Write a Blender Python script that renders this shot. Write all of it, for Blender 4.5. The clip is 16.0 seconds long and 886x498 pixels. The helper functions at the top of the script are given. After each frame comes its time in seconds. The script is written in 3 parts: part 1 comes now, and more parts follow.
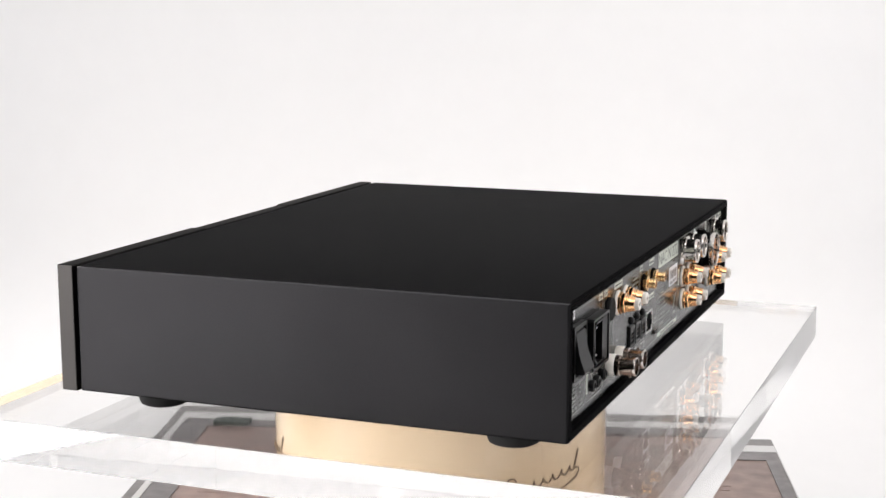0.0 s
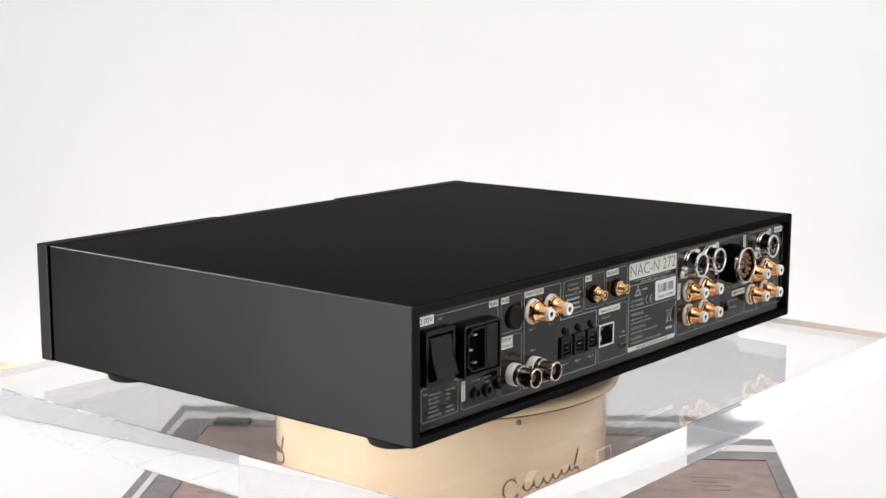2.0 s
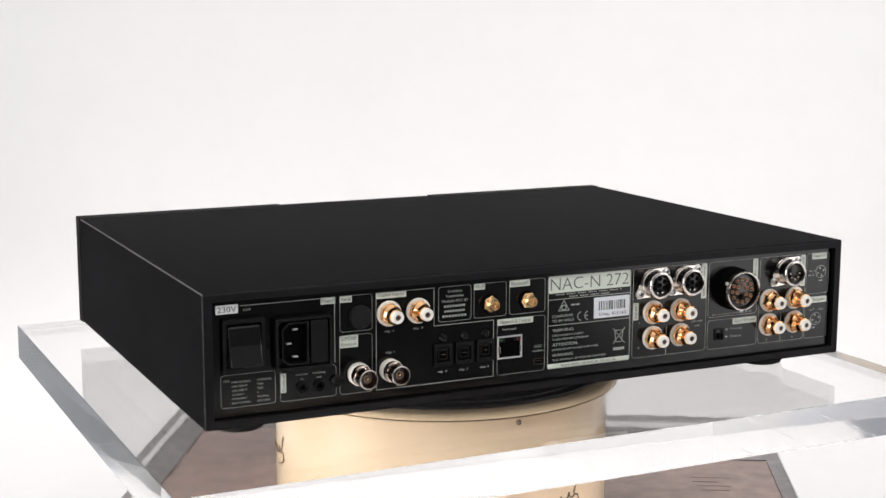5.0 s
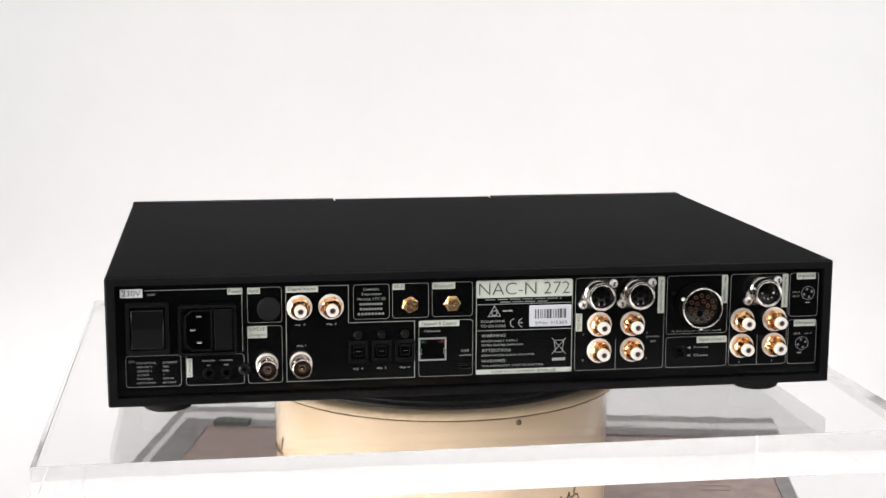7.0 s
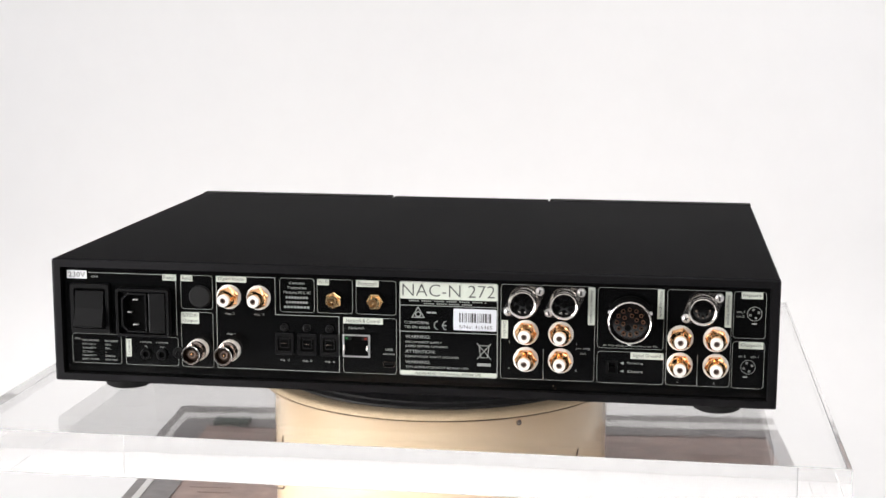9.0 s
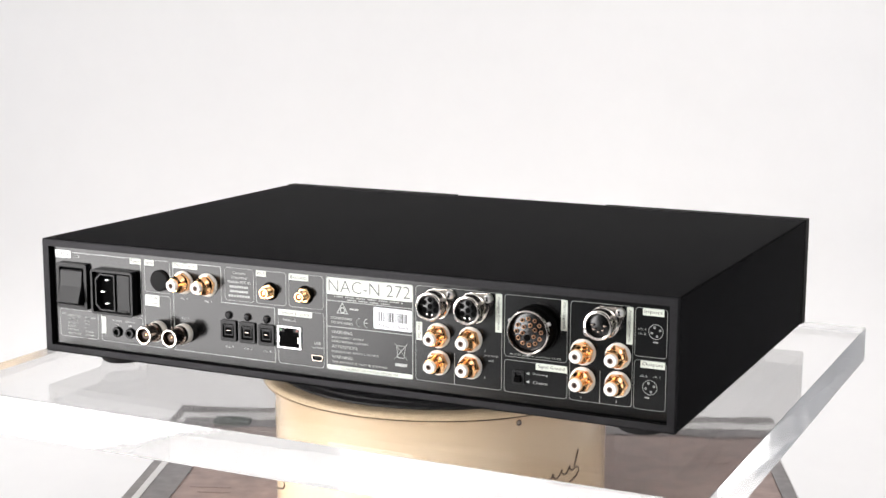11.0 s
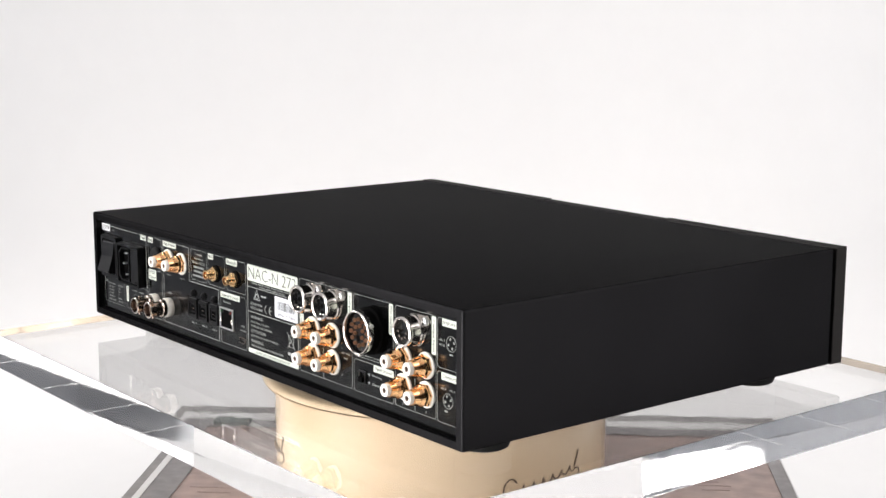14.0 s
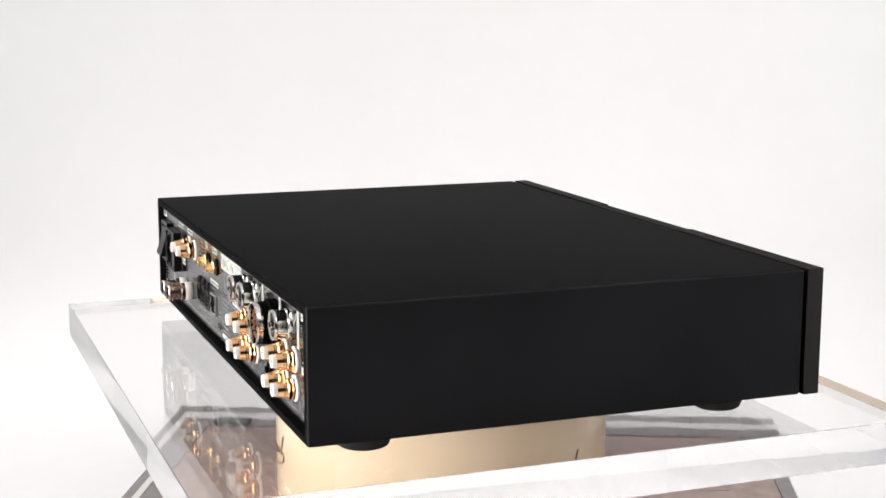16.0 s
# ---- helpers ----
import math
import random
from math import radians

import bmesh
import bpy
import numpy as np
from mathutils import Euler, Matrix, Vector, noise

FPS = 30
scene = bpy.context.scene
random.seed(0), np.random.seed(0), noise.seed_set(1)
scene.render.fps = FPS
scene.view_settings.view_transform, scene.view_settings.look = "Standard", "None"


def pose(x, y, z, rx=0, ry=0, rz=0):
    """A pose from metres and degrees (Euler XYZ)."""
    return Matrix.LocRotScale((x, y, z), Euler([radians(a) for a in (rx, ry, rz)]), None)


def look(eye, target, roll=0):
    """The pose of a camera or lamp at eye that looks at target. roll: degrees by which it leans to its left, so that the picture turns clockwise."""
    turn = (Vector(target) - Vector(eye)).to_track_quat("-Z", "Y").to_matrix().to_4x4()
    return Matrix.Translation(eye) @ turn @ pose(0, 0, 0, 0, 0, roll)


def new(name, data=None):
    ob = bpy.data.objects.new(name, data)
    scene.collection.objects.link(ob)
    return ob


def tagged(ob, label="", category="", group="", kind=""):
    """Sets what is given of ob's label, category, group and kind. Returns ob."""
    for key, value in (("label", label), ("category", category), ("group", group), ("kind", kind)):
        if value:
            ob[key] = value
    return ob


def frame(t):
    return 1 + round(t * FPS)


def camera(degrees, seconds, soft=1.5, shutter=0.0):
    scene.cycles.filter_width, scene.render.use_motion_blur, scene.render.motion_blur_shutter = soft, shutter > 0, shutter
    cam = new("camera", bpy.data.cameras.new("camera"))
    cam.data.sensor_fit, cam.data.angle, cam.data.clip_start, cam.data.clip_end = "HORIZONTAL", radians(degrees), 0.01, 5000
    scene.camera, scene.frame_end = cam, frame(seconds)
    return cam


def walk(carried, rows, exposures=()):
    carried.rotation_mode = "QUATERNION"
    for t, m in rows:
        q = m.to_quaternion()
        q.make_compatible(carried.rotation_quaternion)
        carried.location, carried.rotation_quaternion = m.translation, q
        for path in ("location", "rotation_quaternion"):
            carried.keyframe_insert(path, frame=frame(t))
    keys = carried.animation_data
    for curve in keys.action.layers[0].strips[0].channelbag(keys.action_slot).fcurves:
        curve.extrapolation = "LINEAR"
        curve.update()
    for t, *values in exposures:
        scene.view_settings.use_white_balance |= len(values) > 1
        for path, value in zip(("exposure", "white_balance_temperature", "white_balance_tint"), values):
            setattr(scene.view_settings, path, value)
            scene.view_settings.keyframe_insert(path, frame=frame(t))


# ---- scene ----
ZB = 1.020            # underside of the amplifier's case above the tiled floor
cam = camera(33.208, 16.0)
CAM = Matrix.Translation((0, -1.0061, ZB + 0.2345)) @ pose(0, 0, 0, 90 - 9.789, 0, -0.0902) @ pose(0, 0, 0, 0, 0, -0.032)
walk(cam, [(0.0, CAM), (16.0, CAM)], [(0.0, -0.26), (16.0, -0.26)])

# the turntable's angle in degrees, from time to time
TURN = ((0.0, 68.58), (0.5, 64.22), (1.0, 59.80), (1.5, 55.42), (2.0, 50.98), (2.5, 46.66), (3.0, 42.36), (3.5, 38.14), (4.0, 33.90),
        (5.0, 25.48), (6.0, 16.90), (6.5, 12.66), (7.0, 8.52), (7.5, 4.36), (8.0, 0.20), (8.5, -4.08), (9.0, -8.44), (10.0, -17.18),
        (11.0, -25.94), (11.5, -30.30), (12.0, -34.60), (12.5, -38.82), (13.0, -43.14), (13.5, -47.48), (14.0, -51.84), (14.5, -56.14),
        (15.0, -60.52), (15.5, -64.92), (16.0, -69.38))

scene.cycles.max_bounces, scene.cycles.glossy_bounces, scene.cycles.transmission_bounces = 24, 16, 24

# ---- light ----
world = bpy.data.worlds.new("studio_world")
scene.world = world
world.use_nodes = True
world.node_tree.nodes["Background"].inputs["Color"].default_value = (1, 1, 1, 1)
world.node_tree.nodes["Background"].inputs["Strength"].default_value = 0.05


def softbox(name, eye, target, wide, high, watts, tint=(1, 1, 1), spread=180):
    data = bpy.data.lights.new(name, "AREA")
    data.shape, data.size, data.size_y, data.energy, data.color = "RECTANGLE", wide, high, watts, tint
    data.spread = radians(spread)
    ob = new(name, data)
    ob.matrix_world = look(eye, target)
    return ob


softbox("softbox_key", (-1.64, -0.97, 1.20), (0.3, -0.76, 1.0), 1.0, 1.45, 33, (1, 0.973, 0.966), 110)
# Unseen lamp, added for the bright line on the case's left edge.
softbox("softbox_rim", (-1.25, 0.36, 1.78), (-0.1, 0.0, 1.08), 0.30, 0.8, 3.0, (1, 0.973, 0.966), 110)
softbox("softbox_fill", (1.88, -0.86, 1.22), (0, -0.1, 1.0), 0.72, 1.3, 8, (1, 0.973, 0.966))
softbox("softbox_front", (1.2, -0.85, 2.70), (0.5, 0.6, 1.05), 2.2, 0.9, 27, (1, 0.973, 0.966))
# Unseen overhead lamp, added to lift the floor and the table.
softbox("overhead_fill", (0.0, -1.3, 2.82), (0.0, -1.29, 1.0), 5.0, 3.7, 29, (1, 0.973, 0.966))

# ---- materials ----


def mat(name, color, rough=0.5, metal=0.0, spec=0.5, vary=0.12, grain=400.0, bump=0.0, blotch=9.0, coat=0.0, edge=None, placed=False):
    """A surface with fine grain and slow blotches in tone and gloss."""
    m = bpy.data.materials.new(name)
    m.use_nodes = True
    t = m.node_tree
    b = t.nodes["Principled BSDF"]
    b.inputs["Metallic"].default_value = metal
    b.inputs["Specular IOR Level"].default_value = spec
    b.inputs["Coat Weight"].default_value = coat
    b.inputs["Coat Roughness"].default_value = 0.03
    if edge is not None:
        b.inputs["Specular Tint"].default_value = (edge, edge, edge, 1)
    co = t.nodes.new("ShaderNodeNewGeometry" if placed else "ShaderNodeTexCoord")
    where = co.outputs["Position" if placed else "Object"]
    fine = t.nodes.new("ShaderNodeTexNoise")
    fine.inputs["Scale"].default_value, fine.inputs["Detail"].default_value = grain, 3
    slow = t.nodes.new("ShaderNodeTexNoise")
    slow.inputs["Scale"].default_value, slow.inputs["Detail"].default_value = blotch, 4
    t.links.new(where, fine.inputs["Vector"])
    t.links.new(where, slow.inputs["Vector"])
    mix = t.nodes.new("ShaderNodeMath")
    mix.operation = "ADD"
    t.links.new(fine.outputs["Fac"], mix.inputs[0])
    t.links.new(slow.outputs["Fac"], mix.inputs[1])
    ramp = t.nodes.new("ShaderNodeMapRange")
    ramp.inputs["From Min"].default_value, ramp.inputs["From Max"].default_value = 0.6, 1.4
    t.links.new(mix.outputs[0], ramp.inputs["Value"])
    tone = t.nodes.new("ShaderNodeMix")
    tone.data_type = "RGBA"
    tone.inputs["A"].default_value = (*[c * (1 - vary) for c in color], 1)
    tone.inputs["B"].default_value = (*[min(1, c * (1 + vary)) for c in color], 1)
    t.links.new(ramp.outputs["Result"], tone.inputs["Factor"])
    t.links.new(tone.outputs["Result"], b.inputs["Base Color"])
    gloss = t.nodes.new("ShaderNodeMapRange")
    gloss.inputs["To Min"].default_value, gloss.inputs["To Max"].default_value = rough * 0.88, min(1, rough * 1.12)
    t.links.new(slow.outputs["Fac"], gloss.inputs["Value"])
    t.links.new(gloss.outputs["Result"], b.inputs["Roughness"])
    if bump:
        bp = t.nodes.new("ShaderNodeBump")
        bp.inputs["Strength"].default_value, bp.inputs["Distance"].default_value = bump, 0.0004
        t.links.new(fine.outputs["Fac"], bp.inputs["Height"])
        t.links.new(bp.outputs["Normal"], b.inputs["Normal"])
    return m


def acrylic(name, least, most):
    m = bpy.data.materials.new(name)
    m.use_nodes = True
    b = m.node_tree.nodes["Principled BSDF"]
    b.inputs["Base Color"].default_value = (0.985, 0.985, 0.98, 1)
    b.inputs["Roughness"].default_value = 0.0
    b.inputs["IOR"].default_value = 1.49
    b.inputs["Transmission Weight"].default_value = 1.0
    if most:
        t = m.node_tree
        co = t.nodes.new("ShaderNodeTexCoord")
        cloud = t.nodes.new("ShaderNodeTexNoise")
        cloud.inputs["Scale"].default_value, cloud.inputs["Detail"].default_value = 38, 5
        t.links.new(co.outputs["Object"], cloud.inputs["Vector"])
        ramp = t.nodes.new("ShaderNodeMapRange")
        ramp.inputs["From Min"].default_value, ramp.inputs["From Max"].default_value = 0.35, 0.75
        ramp.inputs["To Min"].default_value, ramp.inputs["To Max"].default_value = least, most
        t.links.new(cloud.outputs["Fac"], ramp.inputs["Value"])
        t.links.new(ramp.outputs["Result"], b.inputs["Roughness"])
        bp = t.nodes.new("ShaderNodeBump")
        bp.inputs["Strength"].default_value, bp.inputs["Distance"].default_value = 0.03, 0.0006
        t.links.new(cloud.outputs["Fac"], bp.inputs["Height"])
        t.links.new(bp.outputs["Normal"], b.inputs["Normal"])
    return m


CASE = mat("black_anodised_sleeve", (0.0205, 0.0201, 0.0212), 0.41, 0.85, 0.0, 0.25, 1500, 0.3, edge=0.29)
# Lighter black that paints in the highlight along the sleeve's left top edge.
EDGE_GLINT = mat("black_edge_painted_highlight", (0.095, 0.092, 0.097), 0.34, 0.9, 0.2, 0.25, 700, 0.2)
FASCIA = mat("black_anodised_aluminium", (0.036, 0.034, 0.033), 0.45, 1, 0.5, 0.12, 1200, 0.15, edge=0.4)
PANEL = mat("black_printed_steel", (0.0022, 0.0023, 0.0024), 0.165, 0, 0.32, 0.15, 900, 0.04)
PLASTIC = mat("black_moulded_plastic", (0.0032, 0.0032, 0.0034), 0.35, 0, 0.22, 0.15, 700, 0.1)
# Black plastic; on holes and cavities its near-black stands in for shade.
DARK = mat("black_plastic_and_hole_shade", (0.0015, 0.0015, 0.0015), 0.8, 0, 0.04, 0.1, 500)
RUBBER = mat("black_rubber", (0.009, 0.009, 0.009), 0.7, 0, 0.2, 0.15, 900, 0.2)
INK = mat("pale_print", (0.31, 0.325, 0.31), 0.2, 0, 0.6, 0.06, 900)
TAG = mat("pale_grey_green_print", (0.62, 0.66, 0.58), 0.28, 0, 0.6, 0.04, 900)
SILVER = mat("silvery_label_paper", (0.70, 0.72, 0.76), 0.28, 0, 0.6, 0.03, 900)
WHITE = mat("white_sticker_paper", (0.8, 0.81, 0.82), 0.3, 0, 0.6, 0.03, 900)
BLACKINK = mat("black_print", (0.065, 0.065, 0.065), 0.3, 0, 0.6, 0.05, 900)
GOLD = mat("gold_plating", (0.91, 0.535, 0.26), 0.14, 1, 0.5, 0.06, 600, 0.05)
PINGOLD = mat("worn_gold_pin", (0.60, 0.33, 0.195), 0.28, 1, 0.5, 0.1, 600)
CHROME = mat("nickel_plating", (0.68, 0.64, 0.60), 0.16, 1, 0.5, 0.06, 600, 0.05)
BRASS = mat("dull_gold_plating", (0.78, 0.54, 0.28), 0.26, 1, 0.5, 0.08, 600, 0.05)
SMOKED = mat("smoked_nickel", (0.36, 0.30, 0.26), 0.16, 1, 0.5, 0.08, 600)
INSERT = mat("dark_grey_moulding", (0.0016, 0.0016, 0.0017), 0.24, 0, 0.4, 0.2, 700, 0.1)
BROWNINSERT = mat("brown_black_moulding", (0.006, 0.0042, 0.0038), 0.2, 0, 0.55, 0.15, 700, 0.1)
BROWN = mat("brown_insulator", (0.22, 0.155, 0.125), 0.5, 0, 0.4, 0.1, 600)
TIN = mat("bright_tin_plate", (0.72, 0.71, 0.70), 0.3, 0.9, 0.5, 0.05, 500)
NYLON = mat("white_nylon", (0.88, 0.84, 0.77), 0.4, 0, 0.5, 0.03, 600)
CREAM = mat("cream_enamel", (0.96, 0.745, 0.50), 0.25, 0, 0.5, 0.05, 260, 0.03, 14, 1.0)
PLATTER = mat("dark_ribbed_rubber_mat", (0.02, 0.02, 0.022), 0.5, 0, 0.5, 0.3, 60, 0.3)
SCRIPT = mat("brown_printed_script", (0.12, 0.075, 0.04), 0.45, 0, 0.4, 0.2, 700)
PAPER = mat("white_backdrop_paper", (0.86, 0.855, 0.85), 0.8, 0, 0.2, 0.012, 40)
PAINT = mat("white_wall_paint", (0.82, 0.815, 0.81), 0.7, 0, 0.3, 0.02, 60, 0.1)
LIGHTWALL = mat("light_grey_wall_paint", (0.80, 0.81, 0.83), 0.7, 0, 0.3, 0.05, 60, 0.1)
MIDWALL = mat("mid_grey_wall_paint", (0.16, 0.16, 0.165), 0.7, 0, 0.3, 0.05, 60, 0.1)
GREYWALL = mat("grey_wall_paint", (0.025, 0.025, 0.026), 0.7, 0, 0.3, 0.05, 60, 0.1)
TABLE = mat("white_laminate", (0.8, 0.8, 0.79), 0.4, 0, 0.4, 0.02, 80)
GROUT = mat("pale_grout", (0.55, 0.54, 0.52), 0.9, 0, 0.2, 0.1, 200, 0.3)
EDGE = mat("grey_plinth_lacquer", (0.20, 0.185, 0.18), 0.35, 0, 0.5, 0.35, 90)
INLAY = mat("silver_inlay", (0.70, 0.69, 0.68), 0.3, 0, 0.5, 0.06, 200)
BOARD = mat("brown_marbled_board", (0.33, 0.235, 0.205), 0.42, 0, 0.5, 0.35, 70, 0.2, 12)
MARK = mat("brown_printed_line", (0.285, 0.205, 0.182), 0.42, 0, 0.5, 0.4, 120, 0.2)
BAND = mat("dark_grey_slate_band", (0.20, 0.185, 0.185), 0.42, 0, 0.5, 0.4, 90, 0.3, 15)
GREEN = mat("dark_green_felt", (0.10, 0.12, 0.11), 0.8, 0, 0.3, 0.3, 300, 0.3)
LEDG = mat("green_lens", (0.03, 0.14, 0.05), 0.2)
LEDR = mat("red_lens", (0.20, 0.03, 0.02), 0.2)
# Grey slate; the pale blue clouds paint a daylight sheen into its colour.
SLATE = mat("grey_slate_tile_blue_sheen", (0.55, 0.605, 0.71), 0.17, 0, 0.5, 0.42, 9, 0.25, 3.2, placed=True)
CLEAR = acrylic("clear_acrylic", 0.004, 0.035)
CLEAR_EDGE = acrylic("clear_acrylic_sawn_edge", 0.004, 0.06)

# ---- helpers for meshes ----
CACHE = {}


def mesh(bm, name, material, smooth=False):
    me = bpy.data.meshes.new(name)
    bmesh.ops.recalc_face_normals(bm, faces=bm.faces)
    bm.to_mesh(me)
    bm.free()
    me.materials.append(material)
    if smooth:
        me.polygons.foreach_set("use_smooth", [True] * len(me.polygons))
        me.set_sharp_from_angle(angle=radians(35))
    return me


def part(name, bm, material, parent=None, label="", m=None, smooth=False):
    """One mesh object under a thing or a part; bm is a bmesh or a finished mesh."""
    me = bm if isinstance(bm, bpy.types.Mesh) else mesh(bm, name, material, smooth)
    ob = new(name, me)
    ob.parent = parent
    if m is not None:
        ob.matrix_basis = m
    return tagged(ob, label) if label else ob


def box(x0, x1, y0, y1, z0, z1, bevel=0.0, segments=2):
    bm = bmesh.new()
    bmesh.ops.create_cube(bm, size=1, matrix=Matrix.LocRotScale(((x0 + x1) / 2, (y0 + y1) / 2, (z0 + z1) / 2), None, (x1 - x0, y1 - y0, z1 - z0)))
    if bevel:
        bmesh.ops.bevel(bm, geom=bm.edges[:], offset=bevel, segments=segments, profile=0.5, affect="EDGES")
    return bm


def lathe(profile, n=32):
    """Turns (radius, height) pairs round z; a radius of 0 closes the end."""
    bm = bmesh.new()
    rings = []
    for r, z in profile:
        if r <= 0:
            rings.append([bm.verts.new((0, 0, z))])
        else:
            rings.append([bm.verts.new((r * math.cos(2 * math.pi * k / n), r * math.sin(2 * math.pi * k / n), z)) for k in range(n)])
    for a, b in zip(rings, rings[1:]):
        for k in range(n):
            j = (k + 1) % n
            if len(a) == 1 and len(b) == 1:
                break
            if len(a) == 1:
                bm.faces.new((a[0], b[k], b[j]))
            elif len(b) == 1:
                bm.faces.new((a[k], a[j], b[0]))
            else:
                bm.faces.new((a[k], a[j], b[j], b[k]))
    return bm


def prism(outline, z0, z1):
    """A flat outline of (x, y) pairs given thickness."""
    bm = bmesh.new()
    low = [bm.verts.new((x, y, z0)) for x, y in outline]
    top = [bm.verts.new((x, y, z1)) for x, y in outline]
    bm.faces.new(low)
    bm.faces.new(top)
    for k in range(len(outline)):
        j = (k + 1) % len(outline)
        bm.faces.new((low[k], low[j], top[j], top[k]))
    return bm


def rounded(w, h, r, n=5):
    """Outline of a rectangle with rounded corners, about its middle."""
    out = []
    for cx, cy, a in ((w / 2 - r, h / 2 - r, 0), (-w / 2 + r, h / 2 - r, 90), (-w / 2 + r, -h / 2 + r, 180), (w / 2 - r, -h / 2 + r, 270)):
        for k in range(n + 1):
            q = radians(a + 90 * k / n)
            out.append((cx + r * math.cos(q), cy + r * math.sin(q)))
    return out


def ring(outer, inner, z0, z1):
    """A closed frame between two outlines of the same count."""
    bm = bmesh.new()
    rows = [[bm.verts.new((x, y, z)) for x, y in line] for line, z in ((outer, z0), (outer, z1), (inner, z1), (inner, z0))]
    n = len(outer)
    for a in range(4):
        p, q = rows[a], rows[(a + 1) % 4]
        for k in range(n):
            j = (k + 1) % n
            bm.faces.new((p[k], p[j], q[j], q[k]))
    return bm


def tube(points, radius, n=6):
    """A round rod along points."""
    bm = bmesh.new()
    pts = [Vector(p) for p in points]
    last = None
    for k, p in enumerate(pts):
        way = (pts[min(k + 1, len(pts) - 1)] - pts[max(k - 1, 0)]).normalized()
        side = way.cross(Vector((0.13, 0.21, 1))).normalized()
        up = side.cross(way)
        now = [bm.verts.new(p + radius * (math.cos(2 * math.pi * i / n) * side + math.sin(2 * math.pi * i / n) * up)) for i in range(n)]
        if last:
            for i in range(n):
                bm.faces.new((last[i], last[(i + 1) % n], now[(i + 1) % n], now[i]))
        else:
            bm.faces.new(now)
        last = now
    bm.faces.new(last)
    return bm


def once(key, build, material, smooth=False):
    """A mesh that alike parts share."""
    if key not in CACHE:
        CACHE[key] = mesh(build(), key, material, smooth)
    return CACHE[key]


def writing(text, wide, high, material, thin=0.0):
    """Raised letters that fill a width and a height, about their middle."""
    cu = bpy.data.curves.new("letters", "FONT")
    cu.body, cu.align_x, cu.align_y, cu.extrude, cu.resolution_u = text, "CENTER", "CENTER", 0.01, 3
    cu.offset = -thin
    ob = bpy.data.objects.new("letters", cu)
    scene.collection.objects.link(ob)
    bpy.context.view_layer.update()
    me = bpy.data.meshes.new_from_object(ob.evaluated_get(bpy.context.evaluated_depsgraph_get()))
    bpy.data.objects.remove(ob)
    co = np.zeros(len(me.vertices) * 3)
    me.vertices.foreach_get("co", co)
    co = co.reshape(-1, 3)
    lo, hi = co.min(0), co.max(0)
    co = (co - (lo + hi) / 2) / (hi - lo) * (wide, high, 0.0001)
    me.vertices.foreach_set("co", co.ravel())
    me.materials.clear()
    me.materials.append(material)
    me.update()
    return me


# ---- the studio ----
X0, X1, Y0, Y1, TOP = -2.64, 2.64, -3.67, 0.62, 2.85


def room():
    floor = part("floor", box(X0, X1, Y0, Y1, -0.10, -0.004), GROUT)
    tagged(floor, "grey slate tiled floor, pale blue sheen put into its colour, pale grout joints", "floor", kind="structure")
    # Unseen side walls; their greys are chosen for what case and panel reflect.
    walls = (("wall_north", box(X0 - 0.1, X1 + 0.1, Y1 + 0.002, Y1 + 0.12, -0.1, TOP), LIGHTWALL, "plain light grey painted studio wall behind the backdrop"),
             ("wall_south", box(X0 - 0.1, X1 + 0.1, Y0 - 0.12, Y0 - 0.002, -0.1, TOP), GREYWALL, "unseen studio wall, near black to keep the rear panel's reflections dark"),
             ("wall_west", box(X0 - 0.12, X0 - 0.002, Y0, Y1, -0.1, TOP), LIGHTWALL, "plain light grey painted studio wall"),
             ("wall_east", box(X1 + 0.002, X1 + 0.12, Y0, Y1, -0.1, TOP), MIDWALL, "unseen studio wall, mid grey to keep the case's right face dark"))
    for name, bm, material, label in walls:
        tagged(part(name, bm, material), label, "wall", kind="structure")
    tagged(part("ceiling", box(X0 - 0.1, X1 + 0.1, Y0 - 0.1, Y1 + 0.1, TOP + 0.002, TOP + 0.1), PAINT), "plain white painted ceiling", "ceiling", kind="structure")
    return floor


def tiles(floor):
    me = once("tile", lambda: box(-0.161, 0.161, -0.161, 0.161, -0.006, 0.0, 0.002, 1), SLATE)
    for i in range(16):
        for j in range(13):
            part("tile", me, SLATE, floor, m=pose(X0 + 0.33 * (i + 0.5), Y0 + 0.33 * (j + 0.5), random.uniform(-0.0006, 0.0006)))


ZT = ZB - 0.210       # top of the backdrop paper on the table


def studio_table():
    table = tagged(new("studio_table"), "white laminate studio table under the backdrop paper", "table")
    table.location = (0, 0, 0)
    part("tabletop", box(-0.52, 0.52, -0.84, 0.58, ZT - 0.032, ZT - 0.0015, 0.002), TABLE, table)
    for x in (-0.48, 0.48):
        for y in (-0.79, 0.50):
            part("leg", box(x - 0.025, x + 0.025, y - 0.025, y + 0.025, 0.0, ZT - 0.032, 0.002), TABLE, table)


